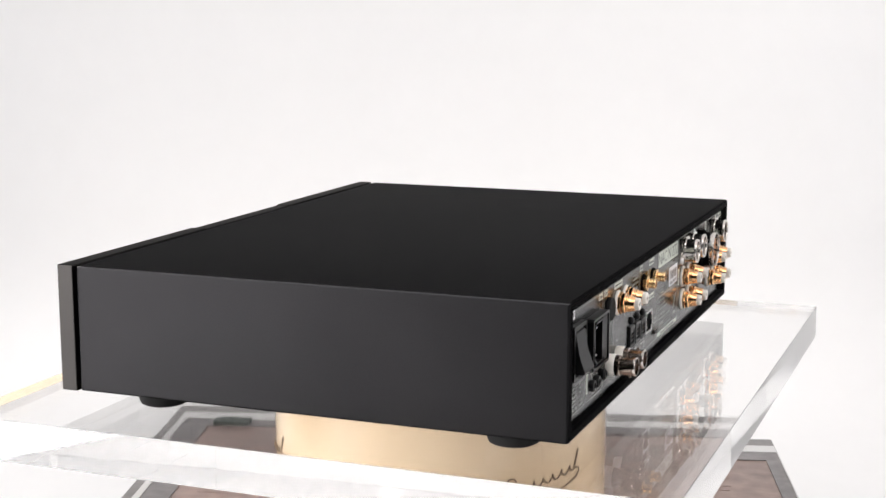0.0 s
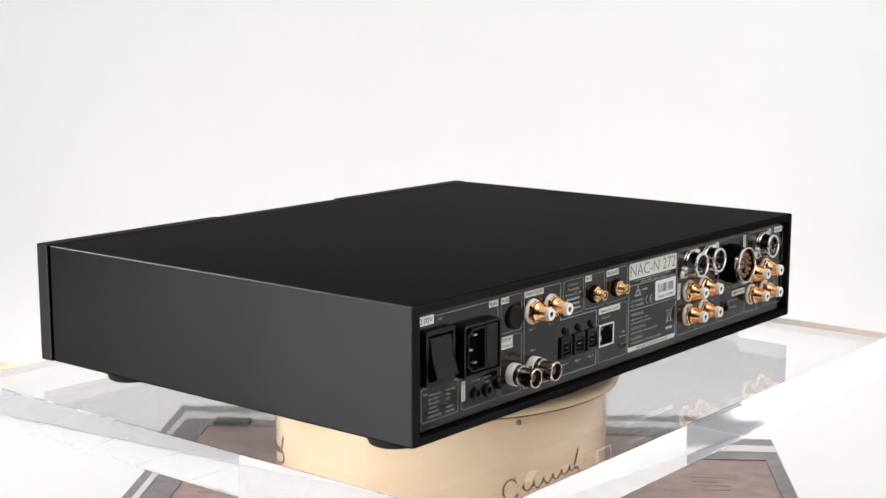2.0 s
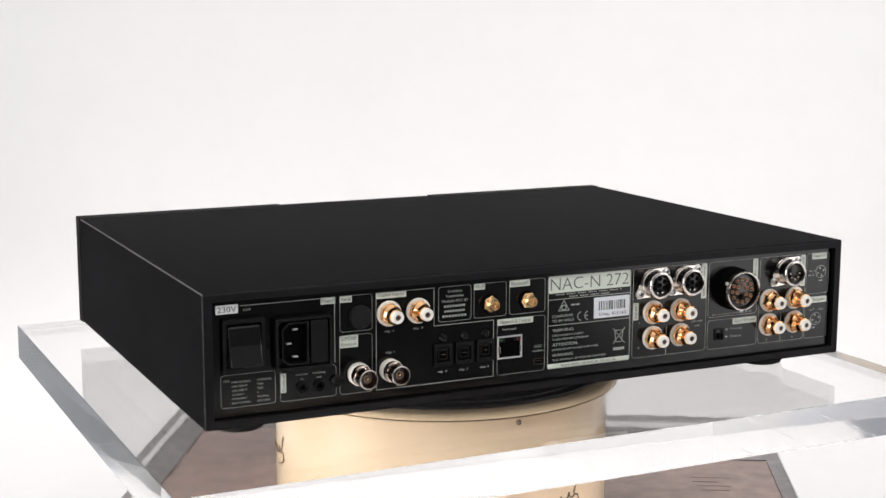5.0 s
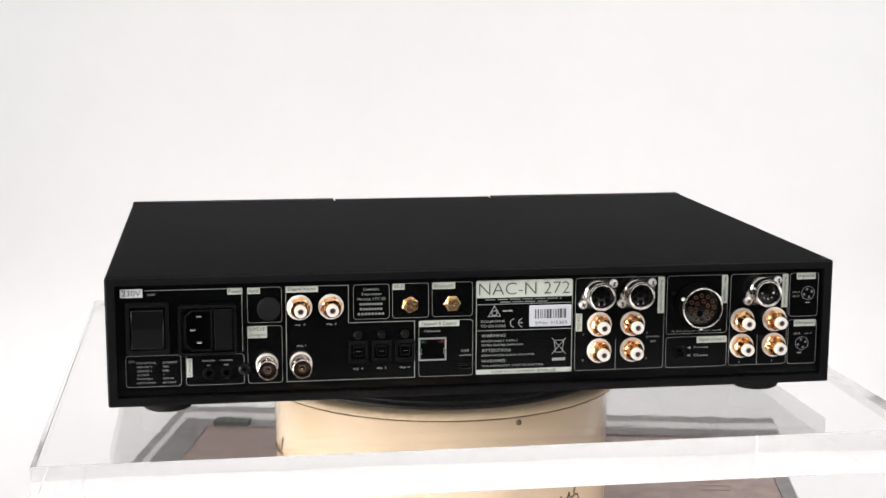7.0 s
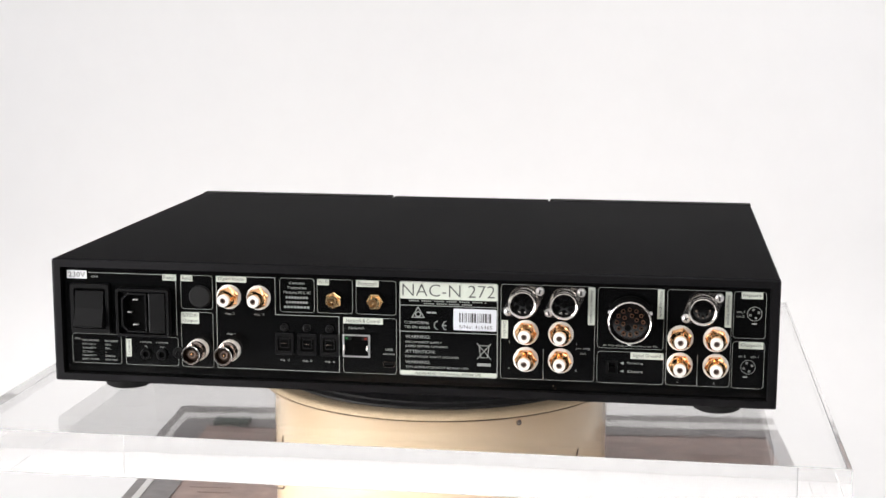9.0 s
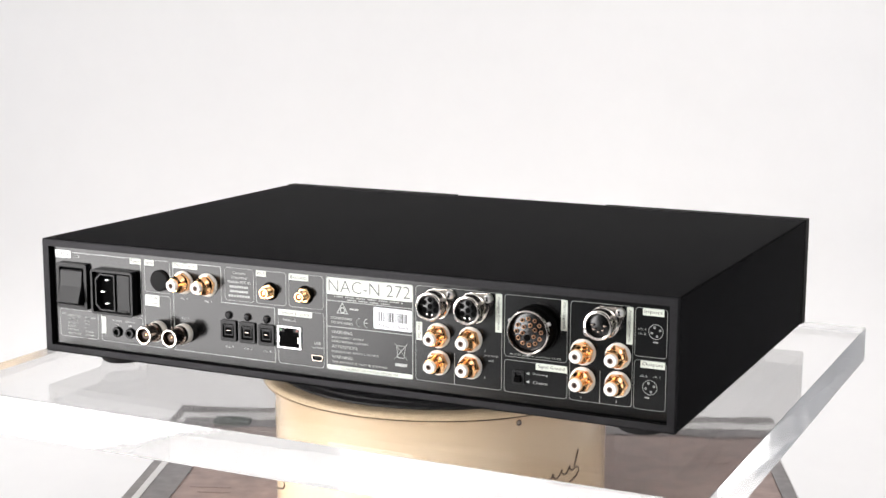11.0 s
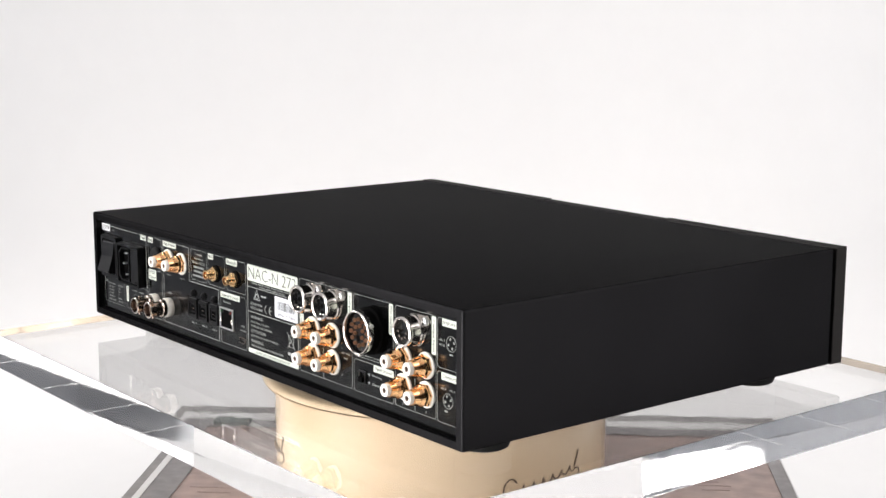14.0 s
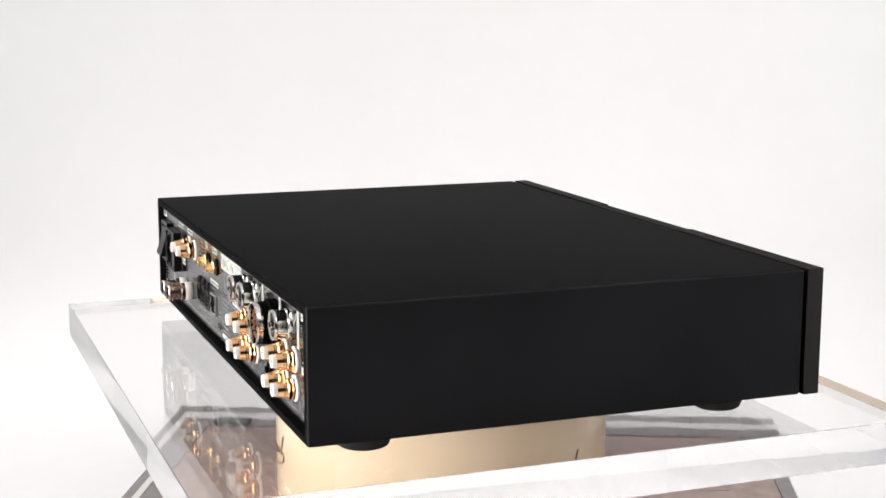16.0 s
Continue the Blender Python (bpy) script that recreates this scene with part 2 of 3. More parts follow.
def backdrop():
    line = [(-0.86, ZT), (-0.2, ZT), (0.1, ZT), (0.44, ZT)]
    for k in range(1, 13):
        a = radians(90 * k / 12)
        line.append((0.44 + 0.16 * math.sin(a), ZT + 0.16 * (1 - math.cos(a))))
    line += [(0.60, ZT + 0.5), (0.60, 2.6)]
    bm = bmesh.new()
    rows = []
    for k, (y, z) in enumerate(line):
        y0, z0 = line[max(k - 1, 0)]
        y1, z1 = line[min(k + 1, len(line) - 1)]
        w = 0.55 + 0.09 * min(1, max(0, (y - 0.44) / 0.16))   # widened out of view so the sheet's edges pick up white
        n = Vector((0, z1 - z0, -(y1 - y0))).normalized() * 0.001
        rows.append([bm.verts.new((x, y + s * n.y, z + s * n.z)) for x, s in ((-w, 0), (w, 0), (w, 1), (-w, 1))])
    for a, b in zip(rows, rows[1:]):
        for k in range(4):
            bm.faces.new((a[k], a[(k + 1) % 4], b[(k + 1) % 4], b[k]))
    bm.faces.new(rows[0])
    bm.faces.new(rows[-1])
    ob = part("backdrop", bm, PAPER, smooth=True)
    tagged(ob, "seamless white paper sweep curving up the wall", "backdrop", kind="structure")


def helper_reflector():
    # Added out of view so the sheet's left-hand edges pick up white.
    thing = tagged(new("helper_reflector"), "unseen white foam board folded in two, added to whiten the acrylic's edges", "reflector board")
    thing.location = (1.46, 0.14, 0)
    part("panel", box(-0.01, 0.01, -0.46, 0.448, 0.0, 1.75, 0.002), PAPER, thing)
    part("panel", box(-0.89, -0.012, 0.452, 0.470, 0.0, 1.75, 0.002), PAPER, thing)
    for y in (-0.3, 0.3):
        part("brace", box(0.01, 0.24, y - 0.012, y + 0.012, 0.0, 0.025, 0.002), TABLE, thing)


# ---- plinth and drum ----
def plinth():
    base = tagged(new("plinth"), "brown marbled board framed in silver and grey on white paper", "plinth")
    base.matrix_world = pose(0.0095, 0.004, ZT, 0, 0, -4.5)
    w, l, h = 0.2545, 0.229, 0.070
    def frame_of(a, b):
        """Two nested rectangles, each as its distances from the four sides: left, right, front, rear."""
        out = []
        for q in (a, b):
            x0, x1, y0, y1 = -w + q[0], w - q[1], -l + q[2], l - q[3]
            out.append([(x0, y0), (x1, y0), (x1, y1), (x0, y1)])
        return out

    steps = ((0, 0, 0, 0), (0.008, 0.0006, 0.008, 0.020), (0.0135, 0.0010, 0.0135, 0.037), (0.036, 0.012, 0.036, 0.058))
    part("edge", ring(*frame_of(steps[0], steps[1]), 0, h - 0.0006), EDGE, base, "grey lacquered edge")
    part("inlay", ring(*frame_of(steps[1], steps[2]), 0, h), INLAY, base, "pale silver inlay")
    part("slate_band", ring(*frame_of(steps[2], steps[3]), 0, h - 0.0004), BAND, base, "dark grey band")
    part("board", box(-w + 0.036, w - 0.012, -l + 0.036, l - 0.058, 0.0, h - 0.0012), BOARD, base, "mottled brown board")
    part("felt_patch", box(-0.214, -0.184, 0.172, 0.187, h - 0.0008, h + 0.003, 0.001), GREEN, base, "small dark green patch")
    turned = pose(0.0095, 0.004, 0, 0, 0, -4.5).inverted()
    marks = ((0.197, 0.226, 0.114), (0.196, 0.216, 0.104), (0.199, 0.224, 0.094), (0.200, 0.221, 0.084), (-0.194, -0.162, 0.092), (-0.186, -0.160, 0.080))
    for x0, x1, y in marks:
        p = turned @ Vector(((x0 + x1) / 2, y, h - 0.0011))
        part("printed_mark", box((x0 - x1) / 2, (x1 - x0) / 2, -0.0011, 0.0011, 0, 0.0002), MARK, base, "faint dark brown printed line", pose(*p))
    return base


R_DRUM = 0.1155
ZP = ZB - 0.140       # top of the plinth


def drum():
    thing = tagged(new("turntable_drum"), "cream enamelled motor drum with a flared rim on a plinth", "turntable")
    thing.location = (0, 0, ZP)
    hgt = 0.0995
    part("shell", lathe([(0, 0), (R_DRUM - 0.001, 0), (R_DRUM, 0.001), (R_DRUM, hgt - 0.0052), (R_DRUM - 0.0006, hgt - 0.0046), (0, hgt - 0.0046)], 128), CREAM, thing, smooth=True)
    lip = [(R_DRUM - 0.004, hgt - 0.0066), (R_DRUM + 0.0002, hgt - 0.0066), (R_DRUM + 0.0060, hgt - 0.0056), (R_DRUM + 0.0074, hgt - 0.0050), (R_DRUM + 0.0074, hgt - 0.0046), (R_DRUM - 0.004, hgt - 0.0046)]
    part("lip", lathe(lip, 128), CREAM, thing, smooth=True)
    part("seam", lathe([(R_DRUM - 0.004, hgt - 0.0046), (R_DRUM + 0.0064, hgt - 0.0046), (R_DRUM + 0.0064, hgt - 0.0040), (R_DRUM - 0.004, hgt - 0.0040)], 128), RUBBER, thing, "thin dark seam under the rim", smooth=True)
    rim = [(R_DRUM - 0.02, hgt - 0.0040), (R_DRUM + 0.0072, hgt - 0.0040), (R_DRUM + 0.0081, hgt - 0.0034), (R_DRUM + 0.0083, hgt - 0.0026), (R_DRUM + 0.0078, hgt - 0.0014), (R_DRUM + 0.0064, hgt - 0.0004), (R_DRUM + 0.004, hgt), (R_DRUM - 0.004, hgt + 0.0002), (R_DRUM - 0.02, hgt - 0.001), (R_DRUM - 0.02, hgt - 0.0040)]
    part("rim", lathe(rim, 128), CREAM, thing, "rolled cream rim", smooth=True)
    a = math.asin(0.0490 / R_DRUM)
    pin = part("pin", lathe([(0, -0.002), (0.0018, -0.002), (0.0018, 0.0005), (0.0015, 0.0008), (0.0011, 0.0008), (0.0010, 0.0002), (0, 0.0002)], 18), SMOKED, thing, "small dark screw head", smooth=True)
    pin.matrix_basis = pose(R_DRUM * math.sin(a), -R_DRUM * math.cos(a), hgt - 0.0100) @ pose(0, 0, 0, 90, 0, math.degrees(a))

    # flowing printed ornament, as plain strokes on the curved side
    def stroke(points, first):
        out = []
        for u, v in points:
            q = first + u / R_DRUM
            out.append(((R_DRUM + 0.0001) * math.sin(q), -(R_DRUM + 0.0001) * math.cos(q), v))
        return out

    for mid in (35.5, 155.5, 279):
        first = radians(mid)
        marks = [[(-0.0262 + 0.0052 * math.cos(q), 0.0462 + 0.0072 * math.sin(q)) for q in [radians(40 + 13 * k) for k in range(24)]]]
        wave = []
        for k in range(61):
            p = k / 60
            wave.append((-0.0195 + 0.0455 * p + 0.0013 * math.sin(p * 37 + 1.2), 0.0462 + 0.0062 * p + 0.0024 * math.sin(p * 37)))
        marks.append(wave)
        marks.append([(0.0262, 0.0525), (0.0286, 0.0580), (0.0306, 0.0628)])
        marks.append([(0.0270, 0.0515), (0.0308, 0.0505), (0.0318, 0.0475), (0.0275, 0.0445), (0.010, 0.0390), (-0.006, 0.0345), (-0.018, 0.0312)])
        for line in marks:
            part("ornament_stroke", tube(stroke(line, first), 0.00065, 6), SCRIPT, thing, "thin brown printed stroke")
    return thing


def platter():
    thing = tagged(new("turntable_platter"), "dark rubber covered platter on the cream drum", "platter")
    thing.location = (0, 0, ZB - 0.0405)
    part("disc", lathe([(0, 0), (0.1122, 0), (0.1135, 0.0008), (0.1135, 0.002), (0.112, 0.0028), (0, 0.0028)], 128), PLATTER, thing, smooth=True)
    for k in range(5):
        r = 0.012 + 0.021 * k
        part("rubber_rib", lathe([(r, 0.0026), (r, 0.00385), (r + 0.012, 0.00385), (r + 0.012, 0.0026), (r, 0.0026)], 96), PLATTER, thing, smooth=True)
    return thing


OX, OY = 0.0021, 0.0018


def sheet():
    thing = part("acrylic_sheet", box(-0.2535, 0.2495, -0.2250, 0.2080, 0.0, 0.0250, 0.00025, 1), CLEAR)
    tagged(thing, "thick clear polished acrylic sheet turning on the platter", "sheet")
    thing.data.materials.append(CLEAR_EDGE)
    for face in thing.data.polygons:
        face.material_index = 1 if abs(face.normal.z) < 0.3 else 0
    thing.visible_shadow = False
    return thing


# ---- the amplifier ----
HALF, DEEP, HIGH = 0.216, 0.3153, 0.0757
YB = -DEEP / 2
YP = YB + 0.0035      # face of the rear panel


def at(x, z, out=0.0):
    """A place on the rear panel, in mm, with local z pointing out of it."""
    return Matrix.Translation((x / 1000, YP - out / 1000, z / 1000)) @ pose(0, 0, 0, 90, 0, 0)


def amplifier():
    amp = tagged(new("stereo_preamplifier"), "black metal stereo preamplifier with gold sockets on an acrylic sheet", "amplifier")
    front = DEEP / 2 - 0.0130
    bm = ring([(-HALF, 0), (HALF, 0), (HALF, HIGH), (-HALF, HIGH)], [(-HALF + 0.0055, 0.005), (HALF - 0.0055, 0.005), (HALF - 0.0055, HIGH - 0.005), (-HALF + 0.0055, HIGH - 0.005)], 0, front - YB)
    outer = [e for e in bm.edges if all(abs(abs(v.co.x) - HALF) < 1e-5 for v in e.verts) or all(v.co.y < 1e-6 or v.co.y > HIGH - 1e-6 for v in e.verts)]
    bmesh.ops.bevel(bm, geom=outer, offset=0.0014, segments=3, profile=0.5, affect="EDGES")
    bmesh.ops.transform(bm, matrix=Matrix.Translation((0, YB, 0)) @ Matrix(((1, 0, 0, 0), (0, 0, 1, 0), (0, 1, 0, 0), (0, 0, 0, 1))), verts=bm.verts)
    sleeve = part("case_sleeve", bm, CASE, amp, "fine textured black sleeve with a highlight painted on its left top edge")
    sleeve.data.materials.append(EDGE_GLINT)
    # only the left top bevel takes the painted highlight
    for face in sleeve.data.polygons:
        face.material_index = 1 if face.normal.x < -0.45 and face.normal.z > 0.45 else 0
    part("chassis", box(-HALF + 0.0058, HALF - 0.0058, YP + 0.012, DEEP / 2 - 0.011, 0.0053, HIGH - 0.0053), DARK, amp, "dark inner chassis")
    part("rear_panel", box(-HALF + 0.0056, HALF - 0.0056, YP, YP + 0.010, 0.0051, HIGH - 0.0051), PANEL, amp, "black printed rear panel")
    y0, y1 = DEEP / 2 - 0.0105, DEEP / 2
    part("front_panel", box(-HALF, -0.0625, y0, y1, -0.0004, HIGH + 0.0001, 0.0005), FASCIA, amp)
    part("front_panel", box(-0.0610, 0.0610, y0, y1 - 0.001, -0.0004, HIGH - 0.0004, 0.0005), FASCIA, amp)
    part("front_panel", box(0.0625, HALF, y0, y1, -0.0004, HIGH + 0.0001, 0.0005), FASCIA, amp)
    part("front_spine", box(-HALF + 0.008, HALF - 0.008, y0 - 0.004, y0 + 0.006, 0.006, HIGH - 0.002), DARK, amp)
    foot = once("foot", lambda: lathe([(0, -0.01142), (0.0125, -0.01142), (0.0142, -0.0105), (0.0152, -0.008), (0.0160, -0.001), (0.0160, 0.0006), (0, 0.0006)], 40), RUBBER, True)
    for x in (-0.184, 0.184):
        for y in (-0.117, 0.107):
            part("foot", foot, RUBBER, amp, "round black rubber foot", pose(x, y, 0))
    sockets(amp)
    printing(amp)
    return amp


def hexagon(r, z0, z1, ch=0.0006):
    bm = prism([(r * math.cos(radians(60 * k + 30)), r * math.sin(radians(60 * k + 30))) for k in range(6)], z0, z1)
    bmesh.ops.bevel(bm, geom=[e for e in bm.edges if all(v.co.z > z1 - 1e-6 for v in e.verts)], offset=ch, segments=1, affect="EDGES")
    return bm


def phono(amp, x, z):
    s = part("phono_socket", once("phono_washer", lambda: lathe([(0, 0), (0.0074, 0), (0.0074, 0.0009), (0.0067, 0.0014), (0, 0.0014)], 36), NYLON, True), NYLON, amp, "gold phono socket on a white washer", at(x, z))
    part("nut", once("phono_nut", lambda: hexagon(0.0066, 0.0014, 0.0036, 0.0009), GOLD), GOLD, s, m=pose(0, 0, 0, 0, 0, random.uniform(0, 60)))
    prof = [(0.0058, 0.0034), (0.0058, 0.0050), (0.0052, 0.0055), (0.0049, 0.0060), (0.0052, 0.0065), (0.0048, 0.0071), (0.0050, 0.0076), (0.0045, 0.0084),
            (0.0043, 0.0106), (0.0041, 0.0110), (0.0035, 0.0110), (0.0034, 0.0098)]
    part("barrel", once("phono_barrel", lambda: lathe(prof, 32), GOLD, True), GOLD, s, "gold plated barrel")
    part("insulator", once("phono_insulator", lambda: lathe([(0.0034, 0.0100), (0.0036, 0.0106), (0.0036, 0.0133), (0.0034, 0.0136), (0.0017, 0.0136), (0.0017, 0.0112), (0, 0.0112)], 28), NYLON, True), NYLON, s, "white insulator")
    part("contact", once("phono_contact", lambda: lathe([(0.00168, 0.0113), (0.00168, 0.0132), (0.0012, 0.0132), (0.0011, 0.0114), (0, 0.0114)], 16), BROWN, True), BROWN, s)


def bnc(amp, x, z):
    s = part("coaxial_socket", once("bnc_base", lambda: lathe([(0, 0), (0.0063, 0), (0.0065, 0.0006), (0.0065, 0.0042), (0.0058, 0.0052), (0, 0.0052)], 36), NYLON, True), NYLON, amp, "nickel coaxial socket in a white collar", at(x, z))
    prof = [(0.0060, 0.005), (0.0060, 0.0075), (0.0051, 0.0080), (0.0051, 0.0150), (0.0055, 0.0154), (0.0055, 0.0168), (0.0052, 0.0170), (0.0047, 0.0170), (0.0046, 0.0100)]
    part("barrel", once("bnc_barrel", lambda: lathe(prof, 32), SMOKED, True), SMOKED, s, "smoked nickel barrel")
    part("rim", once("bnc_rim", lambda: lathe([(0.0056, 0.0160), (0.0056, 0.0169), (0.0053, 0.0172), (0.0049, 0.0172), (0.0048, 0.0160)], 32), CHROME, True), CHROME, s, "bright rim")
    part("insulator", once("bnc_insulator", lambda: lathe([(0.0046, 0.0102), (0, 0.0102)], 24), BROWN), BROWN, s)
    part("sleeve", once("bnc_sleeve", lambda: lathe([(0.0024, 0.0102), (0.0024, 0.0148), (0.0016, 0.0148), (0.0015, 0.0105)], 20), BROWN, True), BROWN, s)
    part("contact", once("bnc_contact", lambda: lathe([(0.0006, 0.0102), (0.0006, 0.0144), (0, 0.0146)], 12), GOLD, True), GOLD, s)
    for a in (0, 180):
        part("lug", once("bnc_lug", lambda: lathe([(0, 0.005), (0.0009, 0.005), (0.0009, 0.0065), (0, 0.0066)], 12), SMOKED, True), SMOKED, s, m=pose(0, 0, 0.0130, 90, 0, a))


def aerial_socket(amp, x, z):
    s = part("aerial_socket", once("sma_washer", lambda: lathe([(0, 0), (0.0056, 0), (0.0056, 0.0006), (0, 0.0006)], 30), DARK, True), DARK, amp, "small threaded gold aerial socket", at(x, z))
    part("nut", once("sma_nut", lambda: hexagon(0.0050, 0.0006, 0.0032, 0.0005), BRASS), BRASS, s, m=pose(0, 0, 0, 0, 0, random.uniform(0, 60)))
    prof = [(0.0034, 0.003)]
    for k in range(4):
        prof += [(0.0029, 0.0034 + 0.0010 * k), (0.0032, 0.0039 + 0.0010 * k)]
    prof += [(0.0031, 0.0076), (0.0029, 0.0080), (0.0023, 0.0080), (0.0022, 0.0054), (0, 0.0054)]
    part("thread", once("sma_thread", lambda: lathe(prof, 26), BRASS, True), BRASS, s)
    part("contact", once("sma_contact", lambda: lathe([(0.0011, 0.0054), (0.0011, 0.0076), (0.0005, 0.0076), (0, 0.007)], 14), BRASS, True), BRASS, s)


def din(amp, x, z, pins, male=False):
    def flange():
        pts = []
        for cx, cy, r, a0, a1 in ((-0.0092, -0.0062, 0.0030, 150, 290), (0, 0, 0.0090, 285, 330), (0.0092, 0.0062, 0.0030, -30, 110), (0, 0, 0.0090, 105, 150)):
            for k in range(9):
                a = radians(a0 + (a1 - a0) * k / 8)
                pts.append((cx + r * math.cos(a), cy + r * math.sin(a)))
        bm = prism(pts, 0, 0.0014)
        bmesh.ops.bevel(bm, geom=[e for e in bm.edges if all(v.co.z > 0.0013 for v in e.verts)], offset=0.0006, segments=2, affect="EDGES")
        return bm

    s = part("locking_socket", once("din_flange", flange, CHROME), CHROME, amp, "round nickel multi-pin socket with a screwed flange", at(x, z))
    prof = [(0.0085, 0.0012), (0.0086, 0.003), (0.0081, 0.0036), (0.0081, 0.0088), (0.0084, 0.0093), (0.0084, 0.0104), (0.0081, 0.0109), (0.0074, 0.0111), (0.0068, 0.0108), (0.0066, 0.0102), (0.0066, 0.0060)]
    part("barrel", once("din_barrel", lambda: lathe(prof, 48), CHROME, True), CHROME, s, "nickel plated barrel")
    part("insert", once("din_insert", lambda: lathe([(0.0066, 0.0072), (0.0063, 0.0086), (0.0060, 0.0088), (0, 0.0088)], 36), INSERT, True), INSERT, s, "dark grey insert")
    if male:
        for k in range(pins):
            a = radians(180 + 180 * k / (pins - 1))
            part("pin", once("din_pin", lambda: lathe([(0.0007, 0.0086), (0.0007, 0.0102), (0.0004, 0.0106), (0, 0.0107)], 12), SMOKED, True), SMOKED, s, "thin metal pin", pose(0.0036 * math.cos(a), 0.0036 * math.sin(a), 0))
    else:
        spots = [(0, 0)] + [(0.0041 * math.cos(radians(k)), 0.0041 * math.sin(radians(k))) for k in (-30, 30, 90, 150, 210, 270)]
        for k, (u, v) in enumerate(spots[:pins + 2]):
            # flat near-black discs in place of sunk holes
            part("pin_hole_shade", once("din_hole", lambda: lathe([(0.0015, 0.0087), (0.0015, 0.00892), (0.0013, 0.00895), (0, 0.00895)], 16), DARK, True), DARK, s, m=pose(u, v, 0))
        # two tiny bright domes in place of the highlights low on the pins
        for u in (-0.0016, 0.0016):
            part("pin_glint", once("din_contact", lambda: lathe([(0.0006, 0.0088), (0.0006, 0.0092), (0.0004, 0.0093), (0, 0.0093)], 10), CHROME, True), CHROME, s, "tiny bright dome standing in for a pin highlight", pose(u, -0.0047, 0))
    for sx in (-1, 1):
        b = part("screw", once("din_screw", lambda: lathe([(0, 0.0010), (0.0025, 0.0012), (0.0025, 0.0020), (0.0021, 0.0027), (0.0012, 0.0032), (0, 0.0034)], 20), TIN, True), TIN, s, "bright domed screw", m=pose(0.0092 * sx, 0.0062 * sx, 0))
        # dark bars draw the shade of the cross slots
        part("slot_shade", once("din_slot", lambda: box(-0.0014, 0.0014, -0.00025, 0.00025, 0.0030, 0.0035), DARK), DARK, b, m=pose(0, 0, 0, 0, 0, random.uniform(0, 90)))
        part("slot_shade", CACHE["din_slot"], DARK, b, m=pose(0, 0, 0, 0, 0, random.uniform(90, 120)))


def supply_socket(amp, x, z):
    s = part("supply_socket", lathe([(0, 0), (0.0136, 0), (0.0136, 0.003), (0.0124, 0.004), (0.0120, 0.0100), (0.0112, 0.0100), (0.0110, 0.007), (0, 0.007)], 56), DARK, amp, "large round black multi-pin supply socket", at(x, z), True)
    part("ring", lathe([(0.0121, 0.0080), (0.0125, 0.0110), (0.0123, 0.0117), (0.0119, 0.0119), (0.0115, 0.0117), (0.0113, 0.0110), (0.0113, 0.0080), (0.0121, 0.0080)], 64), CHROME, s, "bright nickel ring", smooth=True)
    for a in (25, 155, 270):
        part("bayonet_lug", once("psu_lug", lambda: lathe([(0, 0.0114), (0.0011, 0.0114), (0.0011, 0.0134), (0.0008, 0.0137), (0, 0.0138)], 12), TIN, True), TIN, s, m=pose(0, 0, 0.0092, 90, 0, a + 90))
    insert = part("insert", lathe([(0.0113, 0.007), (0.0110, 0.0090), (0.0106, 0.0092), (0, 0.0092)], 48), BROWNINSERT, s, "brown black pin carrier", smooth=True)
    part("key_hole", lathe([(0.0018, 0.0092), (0.0018, 0.0095), (0.0014, 0.0095), (0.0014, 0.0093), (0, 0.0093)], 20), DARK, insert, m=pose(-0.001, -0.0036, 0))
    spots = [(0.0074, 30 * k + 2) for k in range(12)] + [(0.0039, a) for a in (75, 20, -40, 140, 195)]
    for r, a in spots:
        m = pose(r * math.cos(radians(a)), r * math.sin(radians(a)), 0)
        p = part("contact_pin", once("psu_pin", lambda: lathe([(0.00118, 0.0091), (0.00118, 0.0100), (0.00104, 0.0103), (0.00084, 0.0103), (0.00074, 0.0099), (0.00074, 0.00925)], 18), PINGOLD, True), PINGOLD, s, m=m)
        # near-black disc paints the shade down the pin
        part("bore_shade", once("psu_bore", lambda: lathe([(0.00080, 0.00930), (0, 0.00930)], 12), DARK), DARK, p)
    return s


